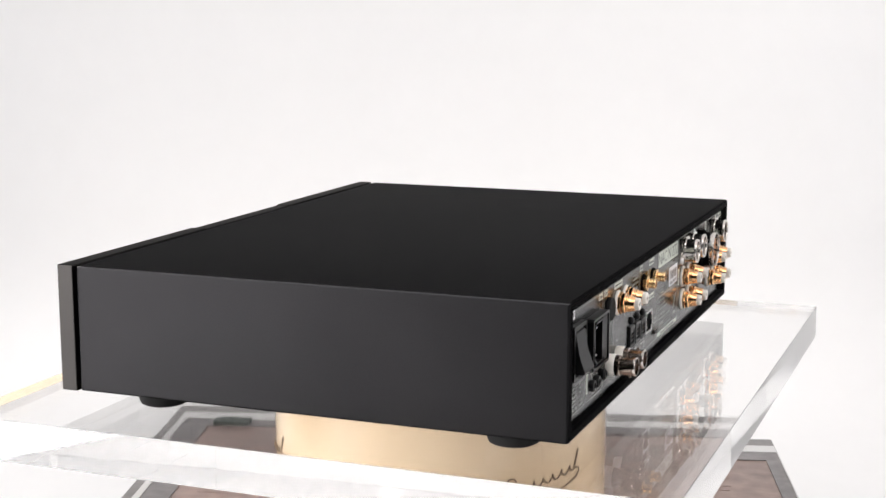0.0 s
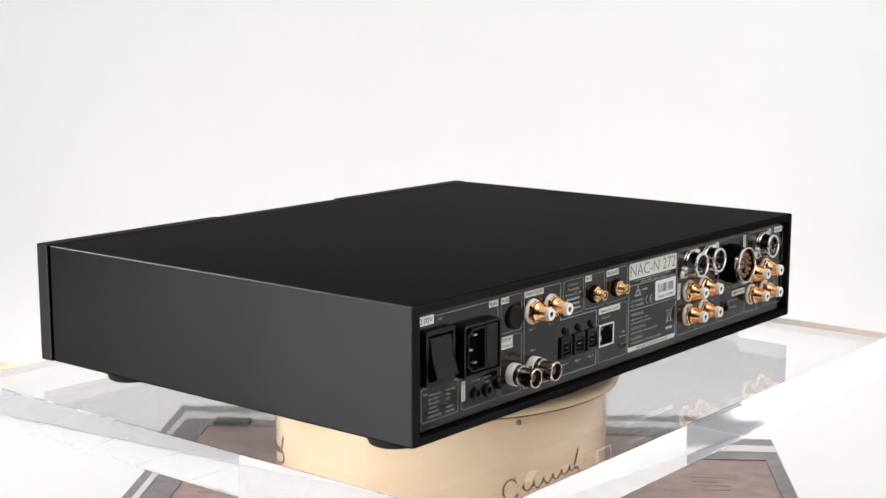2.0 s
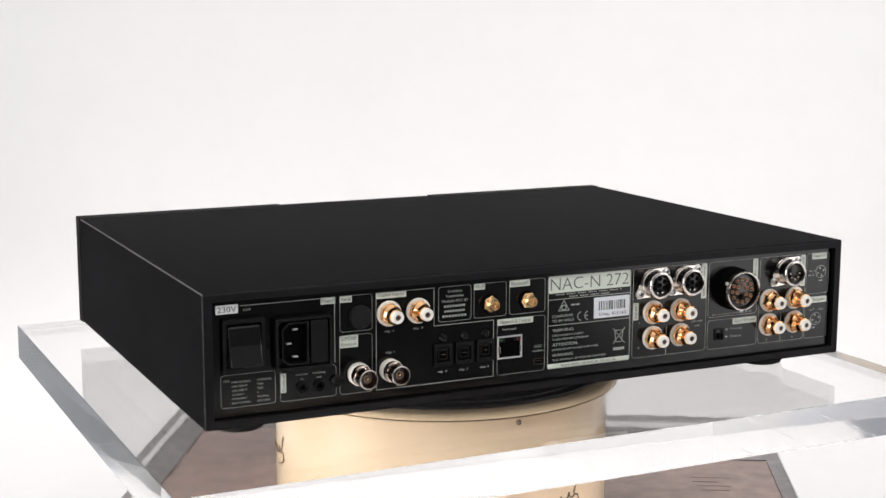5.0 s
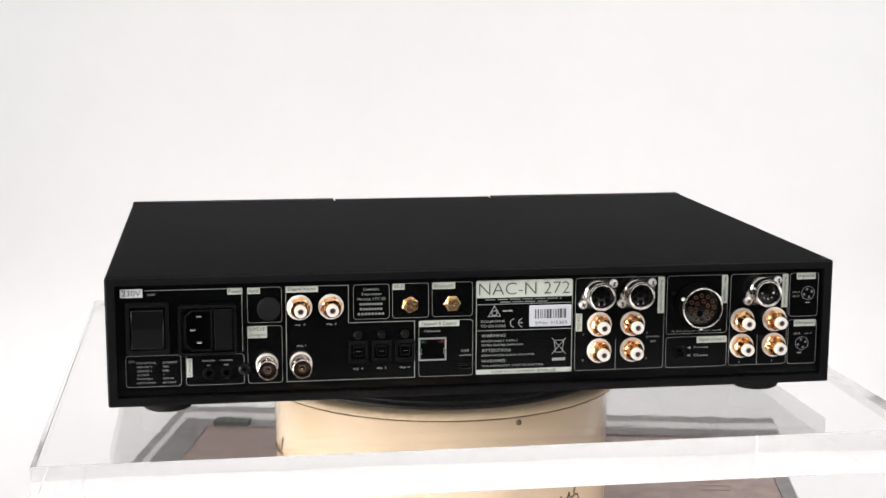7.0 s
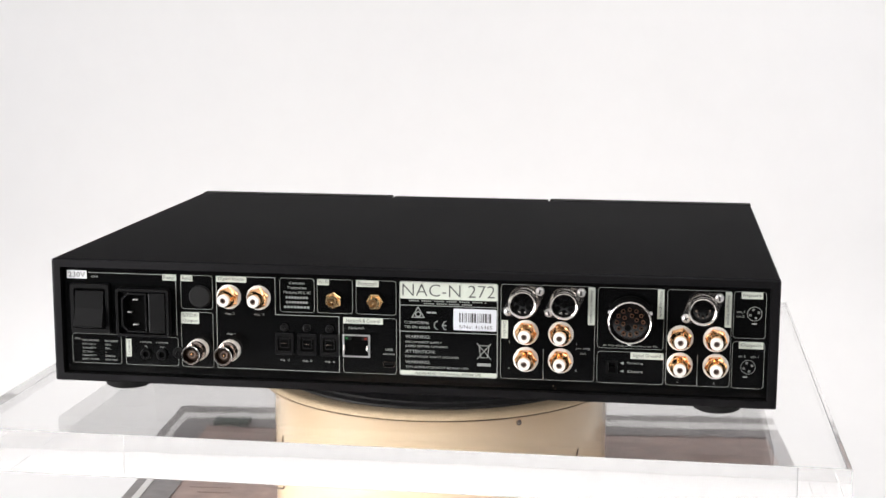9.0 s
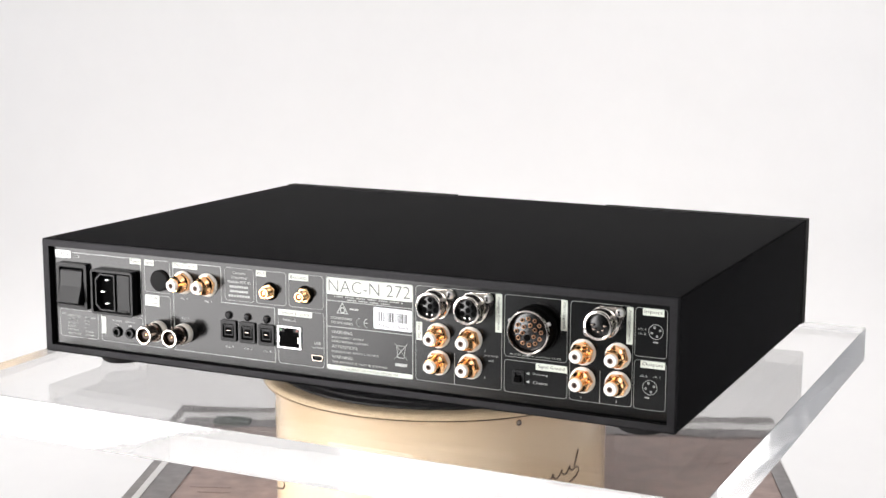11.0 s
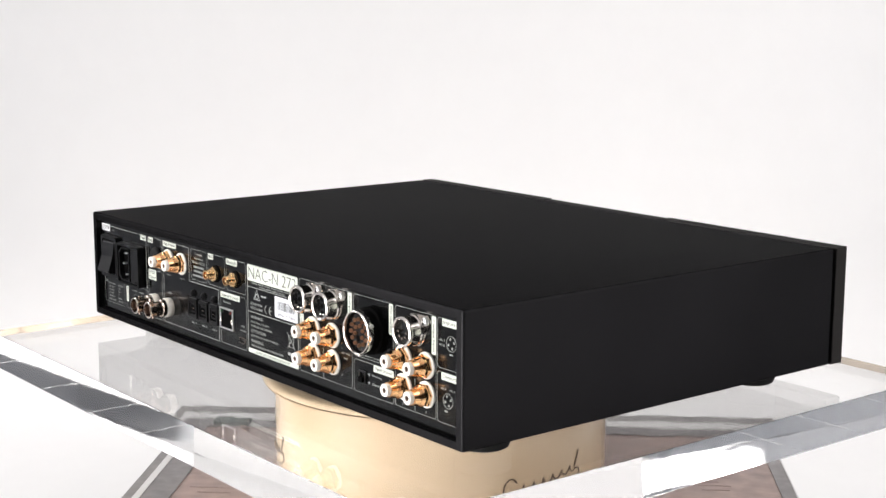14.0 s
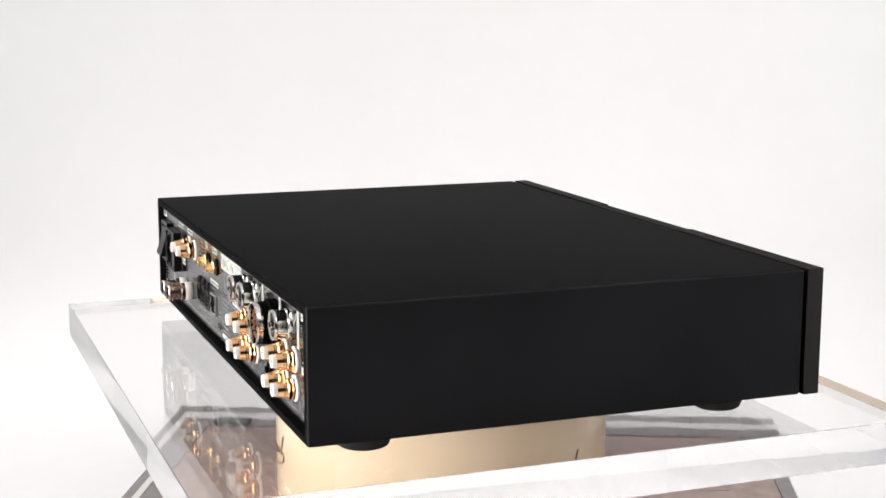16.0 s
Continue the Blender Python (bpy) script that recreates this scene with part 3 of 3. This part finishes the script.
def mains(amp):
    # rocker switch
    sw = part("power_switch", ring(rounded(0.0242, 0.0302, 0.0015), rounded(0.0200, 0.0250, 0.001), 0, 0.0030), PLASTIC, amp, "black rocker power switch", at(-192.7, 45.4))
    # near-black plate for the shade behind the rocker
    part("well_shade", prism(rounded(0.0204, 0.0254, 0.001), -0.0004, 0.0006), DARK, sw)
    bm = bmesh.new()
    prof = [(-0.0110, 0.0006), (-0.0110, 0.0074), (-0.0099, 0.0080), (0.0005, 0.0042), (0.0105, 0.0030), (0.0112, 0.0022), (0.0112, 0.0006)]
    for x in (-0.0090, 0.0090):
        for y, z in prof:
            bm.verts.new((x, y, z))
    bm.verts.ensure_lookup_table()
    n = len(prof)
    bm.faces.new(bm.verts[:n])
    bm.faces.new(bm.verts[n:])
    for k in range(n):
        j = (k + 1) % n
        bm.faces.new((bm.verts[k], bm.verts[j], bm.verts[n + j], bm.verts[n + k]))
    bmesh.ops.bevel(bm, geom=bm.edges[:], offset=0.0004, segments=1, affect="EDGES")
    part("rocker", bm, PLASTIC, sw, "tilted black rocker")
    # mains inlet with fuse drawer
    inlet = part("mains_inlet", ring(rounded(0.0330, 0.0292, 0.002), rounded(0.0300, 0.0262, 0.001), 0, 0.0052), PLASTIC, amp, "black mains inlet with a fuse drawer", at(-159.0, 44.1))
    face = part("face", prism(rounded(0.0302, 0.0264, 0.001), 0, 0.0012), PLASTIC, inlet)
    six = [(0.0078, 0.0120), (-0.0040, 0.0120), (-0.0078, 0.0085), (-0.0078, -0.0085), (-0.0040, -0.0120), (0.0078, -0.0120)]
    inner = [(x * 0.88, y * 0.92) for x, y in six]
    part("shroud", ring(six, inner, 0.0012, 0.0050), PLASTIC, inlet, m=pose(-0.0052, 0, 0))
    # near-black floor paints the shade of a deeper inlet
    part("cavity_shade", prism(inner, 0.0012, 0.0014), DARK, inlet, m=pose(-0.0052, 0, 0))
    for x, y in ((-0.0038, 0.0078), (-0.0074, 0.0), (-0.0038, -0.0075)):
        part("blade", once("iec_blade", lambda: box(-0.0015, 0.0015, -0.0004, 0.0004, 0.0012, 0.0036, 0.0002), TIN), TIN, inlet, "bare metal blade", pose(x - 0.001, y, 0))
    drawer = part("fuse_drawer", box(-0.0052, 0.0052, -0.0122, 0.0122, 0.0012, 0.0046, 0.0005), PLASTIC, inlet, m=pose(0.0090, 0, 0))
    part("drawer_lip", box(-0.0030, 0.0030, -0.0121, -0.0105, 0.0046, 0.0051, 0.0002), PLASTIC, drawer)


def small_sockets(amp):
    part("aerial_plug", lathe([(0, 0), (0.0068, 0), (0.0068, 0.0014), (0.0060, 0.0022), (0, 0.0024)], 40), RUBBER, amp, "round black blanking plug", at(-124.0, 54.6), True)
    for x in (-158.9, -148.8):
        j = part("jack_socket", once("jack", lambda: lathe([(0, 0.0004), (0.0034, 0.0), (0.0034, 0.0012), (0.0030, 0.0018), (0.0019, 0.0018), (0.0018, 0.0003), (0, 0.0003)], 28), PLASTIC, True), PLASTIC, amp, "small black jack socket", at(x, 17.8))
        # near-black disc for the shade inside the jack
        part("bore_shade", once("jack_bore", lambda: lathe([(0.0018, 0.0004), (0, 0.0004)], 20), DARK), DARK, j)
    part("screw", lathe([(0, 0), (0.0034, 0), (0.0034, 0.0016), (0.0024, 0.0027), (0.0012, 0.0028), (0.0010, 0.0018), (0, 0.0018)], 26), PLASTIC, amp, "black hexagon socket screw", at(-138.5, 19.5), True)
    for k, x in enumerate((-72.6, -58.8, -45.0)):
        part("screw", once("opt_screw", lambda: lathe([(0, 0), (0.0025, 0), (0.0025, 0.0008), (0.0017, 0.0019), (0.0008, 0.0020), (0.0006, 0.0014), (0, 0.0014)], 22), PLASTIC, True), PLASTIC, amp, m=at(x, 37.4))
        o = part("optical_socket", once("opt_body", lambda: ring(rounded(0.0112, 0.0132, 0.0008), rounded(0.0084, 0.0090, 0.0012), 0, 0.0014), PLASTIC), PLASTIC, amp, "black square optical socket with a shutter", at(x, 27.6))
        part("shutter", once("opt_shutter", lambda: prism(rounded(0.0086, 0.0092, 0.0010), 0.0002, 0.0006), DARK), DARK, o)
        part("flap", once("opt_flap", lambda: ring(rounded(0.0060, 0.0058, 0.0008), rounded(0.0048, 0.0046, 0.0006), 0.0005, 0.0010), PLASTIC), PLASTIC, o)
        part("hinge", once("opt_hinge", lambda: box(-0.0038, 0.0038, 0.0030, 0.0038, 0.0006, 0.0011, 0.0001), PLASTIC), PLASTIC, o)
        # thin metal bar added for the dash-like glint on the shutter
        part("shutter_glint", once("opt_catch", lambda: box(-0.0014, 0.0014, -0.0002, 0.0002, 0.0005, 0.0012, 0.0001), SMOKED), SMOKED, o, "thin metal bar standing in for a glint", pose(0, 0.0002, 0))
    # network socket
    n = part("network_socket", ring(rounded(0.0166, 0.0138, 0.0003), rounded(0.0146, 0.0120, 0.0003), 0, 0.0009), TIN, amp, "metal framed network socket", at(-28.8, 27.8))
    # shallow near-black plate gives the opening its shade
    part("cavity_shade", prism(rounded(0.0150, 0.0124, 0.0003), 0.0001, 0.0003), DARK, n)
    part("key_step", box(-0.0072, -0.0032, 0.0034, 0.0059, 0.0003, 0.0008), PLASTIC, n)
    part("key_step", box(0.0032, 0.0072, 0.0034, 0.0059, 0.0003, 0.0008), PLASTIC, n)
    part("indicator", box(-0.0066, -0.0050, 0.0040, 0.0052, 0.0008, 0.0011), LEDG, n, "small green indicator")
    part("indicator", box(0.0050, 0.0066, 0.0040, 0.0052, 0.0008, 0.0011), LEDR, n, "small red indicator")
    for s in (-1, 1):
        part("spring_tab", box(s * 0.0070 - 0.0006, s * 0.0070 + 0.0006, -0.0030, 0.0005, 0.0003, 0.0013, 0.0002), CHROME, n)
    hexa = [(-0.0037, 0.0018), (0.0037, 0.0018), (0.0037, 0.0002), (0.0030, -0.0018), (-0.0030, -0.0018), (-0.0037, 0.0002)]
    us = part("service_port", ring(hexa, [(x * 0.90, y * 0.80) for x, y in hexa], 0, 0.0010), SMOKED, amp, "tiny metal service port", at(-9.0, 17.2))
    # near-black plate shades the port's opening
    part("cavity_shade", prism([(x * 0.88, y * 0.76) for x, y in hexa], 0.0001, 0.0003), DARK, us)
    part("tongue", box(-0.0024, 0.0024, -0.0003, 0.0004, 0.0003, 0.0009), PLASTIC, us)
    sl = part("ground_switch", ring(rounded(0.0070, 0.0076, 0.0004), rounded(0.0040, 0.0056, 0.0002), 0, 0.0008), PLASTIC, amp, "small black slide switch", at(122.1, 20.8))
    part("slider", box(-0.0019, 0.0019, -0.0027, 0.0004, 0.0, 0.0024, 0.0002), DARK, sl)


def sockets(amp):
    mains(amp)
    small_sockets(amp)
    for x, z in ((-106.3, 55.0), (-88.1, 55.0), (71.9, 39.6), (92.2, 39.4), (72.0, 23.5), (92.3, 23.5), (160.8, 39.5), (181.0, 39.5), (160.8, 23.6), (181.2, 23.6)):
        phono(amp, x, z)
    bnc(amp, -125.6, 22.2)
    bnc(amp, -106.0, 22.4)
    aerial_socket(amp, -42.2, 55.2)
    aerial_socket(amp, -17.3, 55.2)
    din(amp, 70.6, 58.2, 5)
    din(amp, 94.4, 58.2, 5)
    din(amp, 172.8, 57.6, 5, True)
    supply_socket(amp, 132.0, 49.8)


def printing(amp):
    def outline(x0, z1, x1, z0, r=2.0, w=0.23):
        a, b = (x1 - x0) / 1000, (z1 - z0) / 1000
        part("printed_outline", ring(rounded(a, b, r / 1000), rounded(a - 2 * w / 1000, b - 2 * w / 1000, (r - w) / 1000), -0.0001, 0.00008), INK, amp, m=at((x0 + x1) / 2, (z0 + z1) / 2))

    def bar(x0, z1, x1, z0, material=INK, up=0.08, r=0.0, name="printed_bar"):
        if r:
            bm = prism(rounded((x1 - x0) / 1000, (z1 - z0) / 1000, r / 1000), -0.0001, up / 1000)
        else:
            bm = box(-(x1 - x0) / 2000, (x1 - x0) / 2000, -(z1 - z0) / 2000, (z1 - z0) / 2000, -0.0001, up / 1000)
        return part(name, bm, material, amp, m=at((x0 + x1) / 2, (z0 + z1) / 2))

    def text(body, x, z, wide, high, material=INK, up=0.06, spin=0, thin=0.0):
        part("lettering", writing(body, wide / 1000, high / 1000, material, thin), material, amp, m=at(x, z, up) @ pose(0, 0, 0, 0, 0, spin))

    def tag(x0, z1, x1, z0, body="", lines=1, spin=0, wide=0.0, material=TAG):
        bar(x0, z1, x1, z0, material, 0.08, 0.3, "printed_tag")
        if body:
            w = wide or (x1 - x0) * 0.84
            if spin:
                text(body, (x0 + x1) / 2, (z0 + z1) / 2, (z1 - z0) * 0.86, (x1 - x0) * 0.5, BLACKINK, 0.13, spin)
            else:
                rows = body.split("|")
                hgt = (z1 - z0) / len(rows)
                for k, row in enumerate(rows):
                    text(row, (x0 + x1) / 2, z1 - hgt * (k + 0.5), w * len(row) / max(len(q) for q in rows), hgt * 0.62, BLACKINK, 0.13)

    # power
    bar(-194.0, 67.3, -139.0, 66.9)
    bar(-139.4, 67.3, -139.0, 30.0)
    tag(-207.6, 68.2, -195.0, 63.2, "230V", material=WHITE)
    text("OFF", -190.0, 64.6, 4.4, 1.4)
    tag(-147.4, 67.4, -138.8, 63.6, "Power")
    outline(-205.7, 29.3, -174.4, 10.8)
    text("ON", -202.4, 26.0, 3.2, 1.4)
    for k, (l, r) in enumerate((("FUSE RATING", "ANTISURGE"), ("100-120 V", "T4AL"), ("220-240 V", "T2AL"), ("AC ONLY", "~"), ("FREQUENCY", "50/60Hz"), ("INPUT POWER", "60VA MAX"))):
        z = 25.0 - 2.35 * k
        text(l, -198.6 + len(l) * 0.46 - 0.6, z, len(l) * 0.98, 1.15)
        text(r, -185.6 + len(r) * 0.46 + 0.6, z, len(r) * 0.92, 1.15 if r != "~" else 0.7)
    outline(-171.8, 28.8, -138.5, 10.8)
    tag(-171.4, 26.8, -168.2, 15.8, "Control", spin=90)
    for x, low in ((-158.9, "in"), (-148.8, "out")):
        text("remote", x, 25.2, 7.2, 1.1)
        text(low, x, 22.6, 1.6 if low == "in" else 3.0, 1.2)
    # aerial and digital
    outline(-136.2, 67.4, -116.4, 46.6)
    tag(-136.0, 67.4, -128.8, 63.6, "Aerial")
    outline(-136.5, 44.8, -116.5, 10.8)
    tag(-136.4, 44.6, -125.2, 37.6, "S/PDIF|Output")
    bar(-114.3, 67.5, -78.0, 67.1)
    bar(-114.3, 67.5, -113.9, 10.9)
    bar(-114.3, 11.3, -39.3, 10.9)
    bar(-78.2, 67.4, -77.8, 47.0)
    bar(-78.2, 45.2, -39.3, 44.8)
    bar(-78.2, 47.0, -77.8, 44.8)
    bar(-39.5, 45.0, -39.1, 11.0)
    tag(-114.2, 67.4, -95.5, 63.8, "Digital Inputs")
    text("dig. 2", -106.0, 44.6, 6.0, 1.5)
    text("dig. 3", -88.0, 44.6, 6.0, 1.5)
    text("dig.1", -105.6, 32.2, 5.4, 1.5)
    for k, x in enumerate((-72.6, -58.8, -45.0)):
        text("dig. %d" % (k + 4), x, 17.3, 6.0, 1.5)
    outline(-75.2, 67.5, -54.0, 46.8)
    for k, (row, w) in enumerate((("Contains", 9.4), ("Transmitter", 12.0), ("Modules FCC ID", 16.5))):
        text(row, -64.6, 64.6 - 2.9 * k, w, 1.6)
    for k, w in enumerate((13.8, 13.4, 16.0)):
        for i in range(8):
            bar(-64.6 - w / 2 + i * w / 8, 56.4 - 2.9 * k, -64.6 - w / 2 + (i + 0.7) * w / 8, 55.1 - 2.9 * k)
    outline(-52.4, 67.5, -30.9, 46.9)
    tag(-52.2, 67.4, -45.2, 63.8, "Wi-Fi")
    outline(-29.0, 67.6, -4.8, 47.0)
    tag(-28.8, 67.5, -15.3, 63.6, "Bluetooth")
    outline(-36.9, 45.0, -4.6, 11.1)
    tag(-36.8, 44.8, -12.8, 41.2, "Network & Control")
    text("Network", -28.6, 38.6, 9.4, 1.5)
    text("USB", -9.2, 26.2, 4.6, 1.5)
    text("update", -9.2, 23.4, 7.2, 1.5)
    # approval label
    outline(-2.9, 67.9, 55.4, 11.1, 1.6, 0.5)
    bar(-2.7, 67.8, 55.2, 57.4, TAG, 0.08, 1.2, "title_block")
    text("NAC-N 272", 26.2, 62.7, 54.6, 7.2, BLACKINK, 0.13, 0, 0.014)
    for z, w in ((56.3, 47.0), (54.7, 29.0)):
        for i in range(int(w / 1.25)):
            if i % 6 != 5:
                bar(26.2 - w / 2 + 1.25 * i, z + 0.36, 26.2 - w / 2 + 1.25 * i + 0.8, z - 0.36)
    bar(-2.4, 53.7, 55.0, 53.3)
    bar(-2.4, 37.9, 55.0, 37.5)
    tri = [(4.6 * math.sin(radians(a)), 4.6 * math.cos(radians(a))) for a in (0, 120, 240)]
    part("approval_mark", ring([(x / 1000, y / 1000) for x, y in tri], [(x * 0.8 / 1000, y * 0.8 / 1000) for x, y in tri], -0.0001, 0.00008), INK, amp, m=at(8.2, 48.4))
    part("approval_ring", lathe([(0.0012, 0), (0.0012, 0.00008), (0.0018, 0.00008), (0.0018, 0)], 24), INK, amp, m=at(8.2, 48.2))
    for i in range(2):
        bar(13.2 + 3.1 * i, 49.9, 15.9 + 3.1 * i, 48.9)
    text("CONFORMS", 7.3, 43.2, 14.6, 1.6)
    text("TO EN 60065", 7.6, 40.4, 15.0, 1.6)
    for x, a in ((20.4, 0), (25.4, 1)):
        arc = [((2.6 * math.cos(radians(q))) / 1000, 2.6 * math.sin(radians(q)) / 1000) for q in range(100, 261, 16)]
        part("approval_letter", tube([(u, v, 0.0001) for u, v in arc], 0.00028, 6), INK, amp, m=at(x, 41.9))
        if a:
            bar(x - 2.4, 42.2, x - 0.2, 41.6)
    bar(29.2, 52.3, 54.6, 39.4, SILVER, 0.12, 0.8, "serial_sticker")
    rnd = random.Random(5)
    x = 32.6
    while x < 51.6:
        w = rnd.choice((0.45, 0.45, 0.8, 1.2))
        bar(x, 49.8, x + w, 44.2, BLACKINK, 0.16, 0, "barcode_bar")
        x += w + rnd.choice((0.45, 0.45, 0.8))
    text("S/No: 415365", 42.4, 41.6, 19.4, 1.9, BLACKINK, 0.17)
    for k, (row, w, hgt) in enumerate((("WARNING:", 14.8, 1.9), ("DISCONNECT SUPPLY", 21.8, 1.2), ("CORD BEFORE OPENING", 25.0, 1.2), ("ATTENTION:", 17.8, 1.9), ("DEBRANCHER AVANT D'OUVRIR", 32.0, 1.2), ("WARNING:", 14.8, 1.9), ("THIS APPARATUS MUST BE EARTHED", 37.6, 1.2))):
        z = (34.6, 31.4, 28.9, 25.7, 22.7, 19.3, 16.3)[k]
        text(row, 0.6 + w / 2, z, w, hgt)
    # crossed bin
    binx, binz = 47.4, 27.2
    part("bin_mark", ring([(-0.0032, 0.0036), (0.0032, 0.0036), (0.0022, -0.0040), (-0.0022, -0.0040)], [(-0.0027, 0.0032), (0.0027, 0.0032), (0.0018, -0.0036), (-0.0018, -0.0036)], -0.0001, 0.00008), INK, amp, m=at(binx, binz))
    part("bin_cross", tube([(-0.0042, 0.0048, 0.0001), (0.0042, -0.0048, 0.0001)], 0.00022), INK, amp, m=at(binx, binz))
    part("bin_cross", tube([(0.0042, 0.0048, 0.0001), (-0.0042, -0.0048, 0.0001)], 0.00022), INK, amp, m=at(binx, binz))
    bar(43.4, 20.0, 51.4, 18.2)
    bar(-2.7, 14.1, 55.2, 11.3, TAG, 0.08, 0.8, "notice_strip")
    text("PLEASE READ THE MANUAL BEFORE USE", 26.2, 12.7, 39.0, 1.4, BLACKINK, 0.13)
    # analogue side
    outline(57.0, 67.9, 111.8, 11.5)
    bar(82.0, 30.0, 82.35, 11.7)
    tag(107.6, 67.4, 111.6, 45.2, "Analogue Outputs", spin=-90)
    tag(57.5, 46.4, 61.3, 35.6, "Line Out", spin=-90)
    text("pre amp", 105.2, 30.8, 8.2, 1.3)
    text("out", 105.2, 28.2, 3.4, 1.2)
    for x, z, c in ((62.4, 33.8, "L"), (62.2, 17.8, "R"), (101.6, 33.8, "L"), (101.4, 17.8, "R"), (159.8, 13.6, "2"), (180.4, 13.6, "3")):
        text(c, x, z, 0.9, 1.3)
    outline(113.2, 67.8, 151.2, 32.0)
    tag(147.3, 67.5, 151.0, 50.2, "PSU Upgrade", spin=-90)
    text("fit link plug or connect to PS", 132.2, 33.6, 31.0, 1.4)
    outline(113.3, 30.2, 151.6, 11.3)
    tag(132.6, 30.0, 151.4, 26.1, "Signal Ground")
    for z, row, w in ((23.4, "Floating", 9.0), (18.6, "Chassis", 8.6)):
        text(row, 135.4, z, w, 1.5)
        part("arrow", prism([(0.0010, 0.0009), (0.0010, -0.0009), (-0.0012, 0)], -0.0001, 0.00008), INK, amp, m=at(127.8, z))
    outline(152.8, 67.8, 189.3, 11.4)
    bar(170.6, 30.0, 170.95, 11.6)
    tag(185.4, 67.2, 189.0, 46.6, "Analogue Inputs", spin=-90)
    outline(190.2, 67.8, 208.4, 40.6)
    tag(194.4, 67.5, 206.4, 63.6, "Inputs")
    outline(190.2, 38.8, 208.4, 11.1)
    tag(193.8, 38.5, 207.6, 34.5, "Outputs")
    for x, z in ((202.0, 55.0), (199.4, 23.8)):
        part("pin_diagram", lathe([(0.0039, 0), (0.0039, 0.00008), (0.0042, 0.00008), (0.0042, 0)], 36), INK, amp, m=at(x, z))
        for k in range(4):
            a = radians(20 + 320 * k / 3.6)
            part("pin_dot", once("pin_dot", lambda: lathe([(0.0003, 0), (0.0003, 0.00008), (0.0007, 0.00008), (0.0007, 0)], 12), INK), INK, amp, m=at(x + 2.5 * math.cos(a), z + 2.5 * math.sin(a)))
    text("ch.1", 194.2, 56.0, 4.4, 1.3)
    text("ch.2", 194.2, 53.4, 4.4, 1.3)
    text("ch.2", 195.8, 30.0, 4.2, 1.3)
    text("ch.1", 203.0, 30.0, 4.2, 1.3)
    bar(200.6, 49.6, 203.4, 48.8)
    bar(196.6, 18.4, 199.2, 17.6)


floor = room()
studio_table()
backdrop()
helper_reflector()
plinth()
drum()
PLATTER_OB = platter()
SHEET_OB = sheet()
AMP_OB = amplifier()
tiles(floor)


def motions():
    spin = [(t, Matrix.Rotation(radians(a), 4, "Z")) for t, a in TURN]
    lean = pose(0, 0, 0, -0.05, 0.2, 0)      # the platter runs a little out of true
    walk(PLATTER_OB, [(t, Matrix.Translation((0, 0, ZB - 0.0405)) @ m @ lean) for t, m in spin])
    walk(SHEET_OB, [(t, Matrix.Translation((0, 0, ZB - 0.0365)) @ m @ lean @ Matrix.Translation((OX, OY, 0))) for t, m in spin])
    walk(AMP_OB, [(t, Matrix.Translation((0, 0, ZB)) @ m @ lean @ Matrix.Translation((0.0008, 0.0016, 0))) for t, m in spin])


motions()
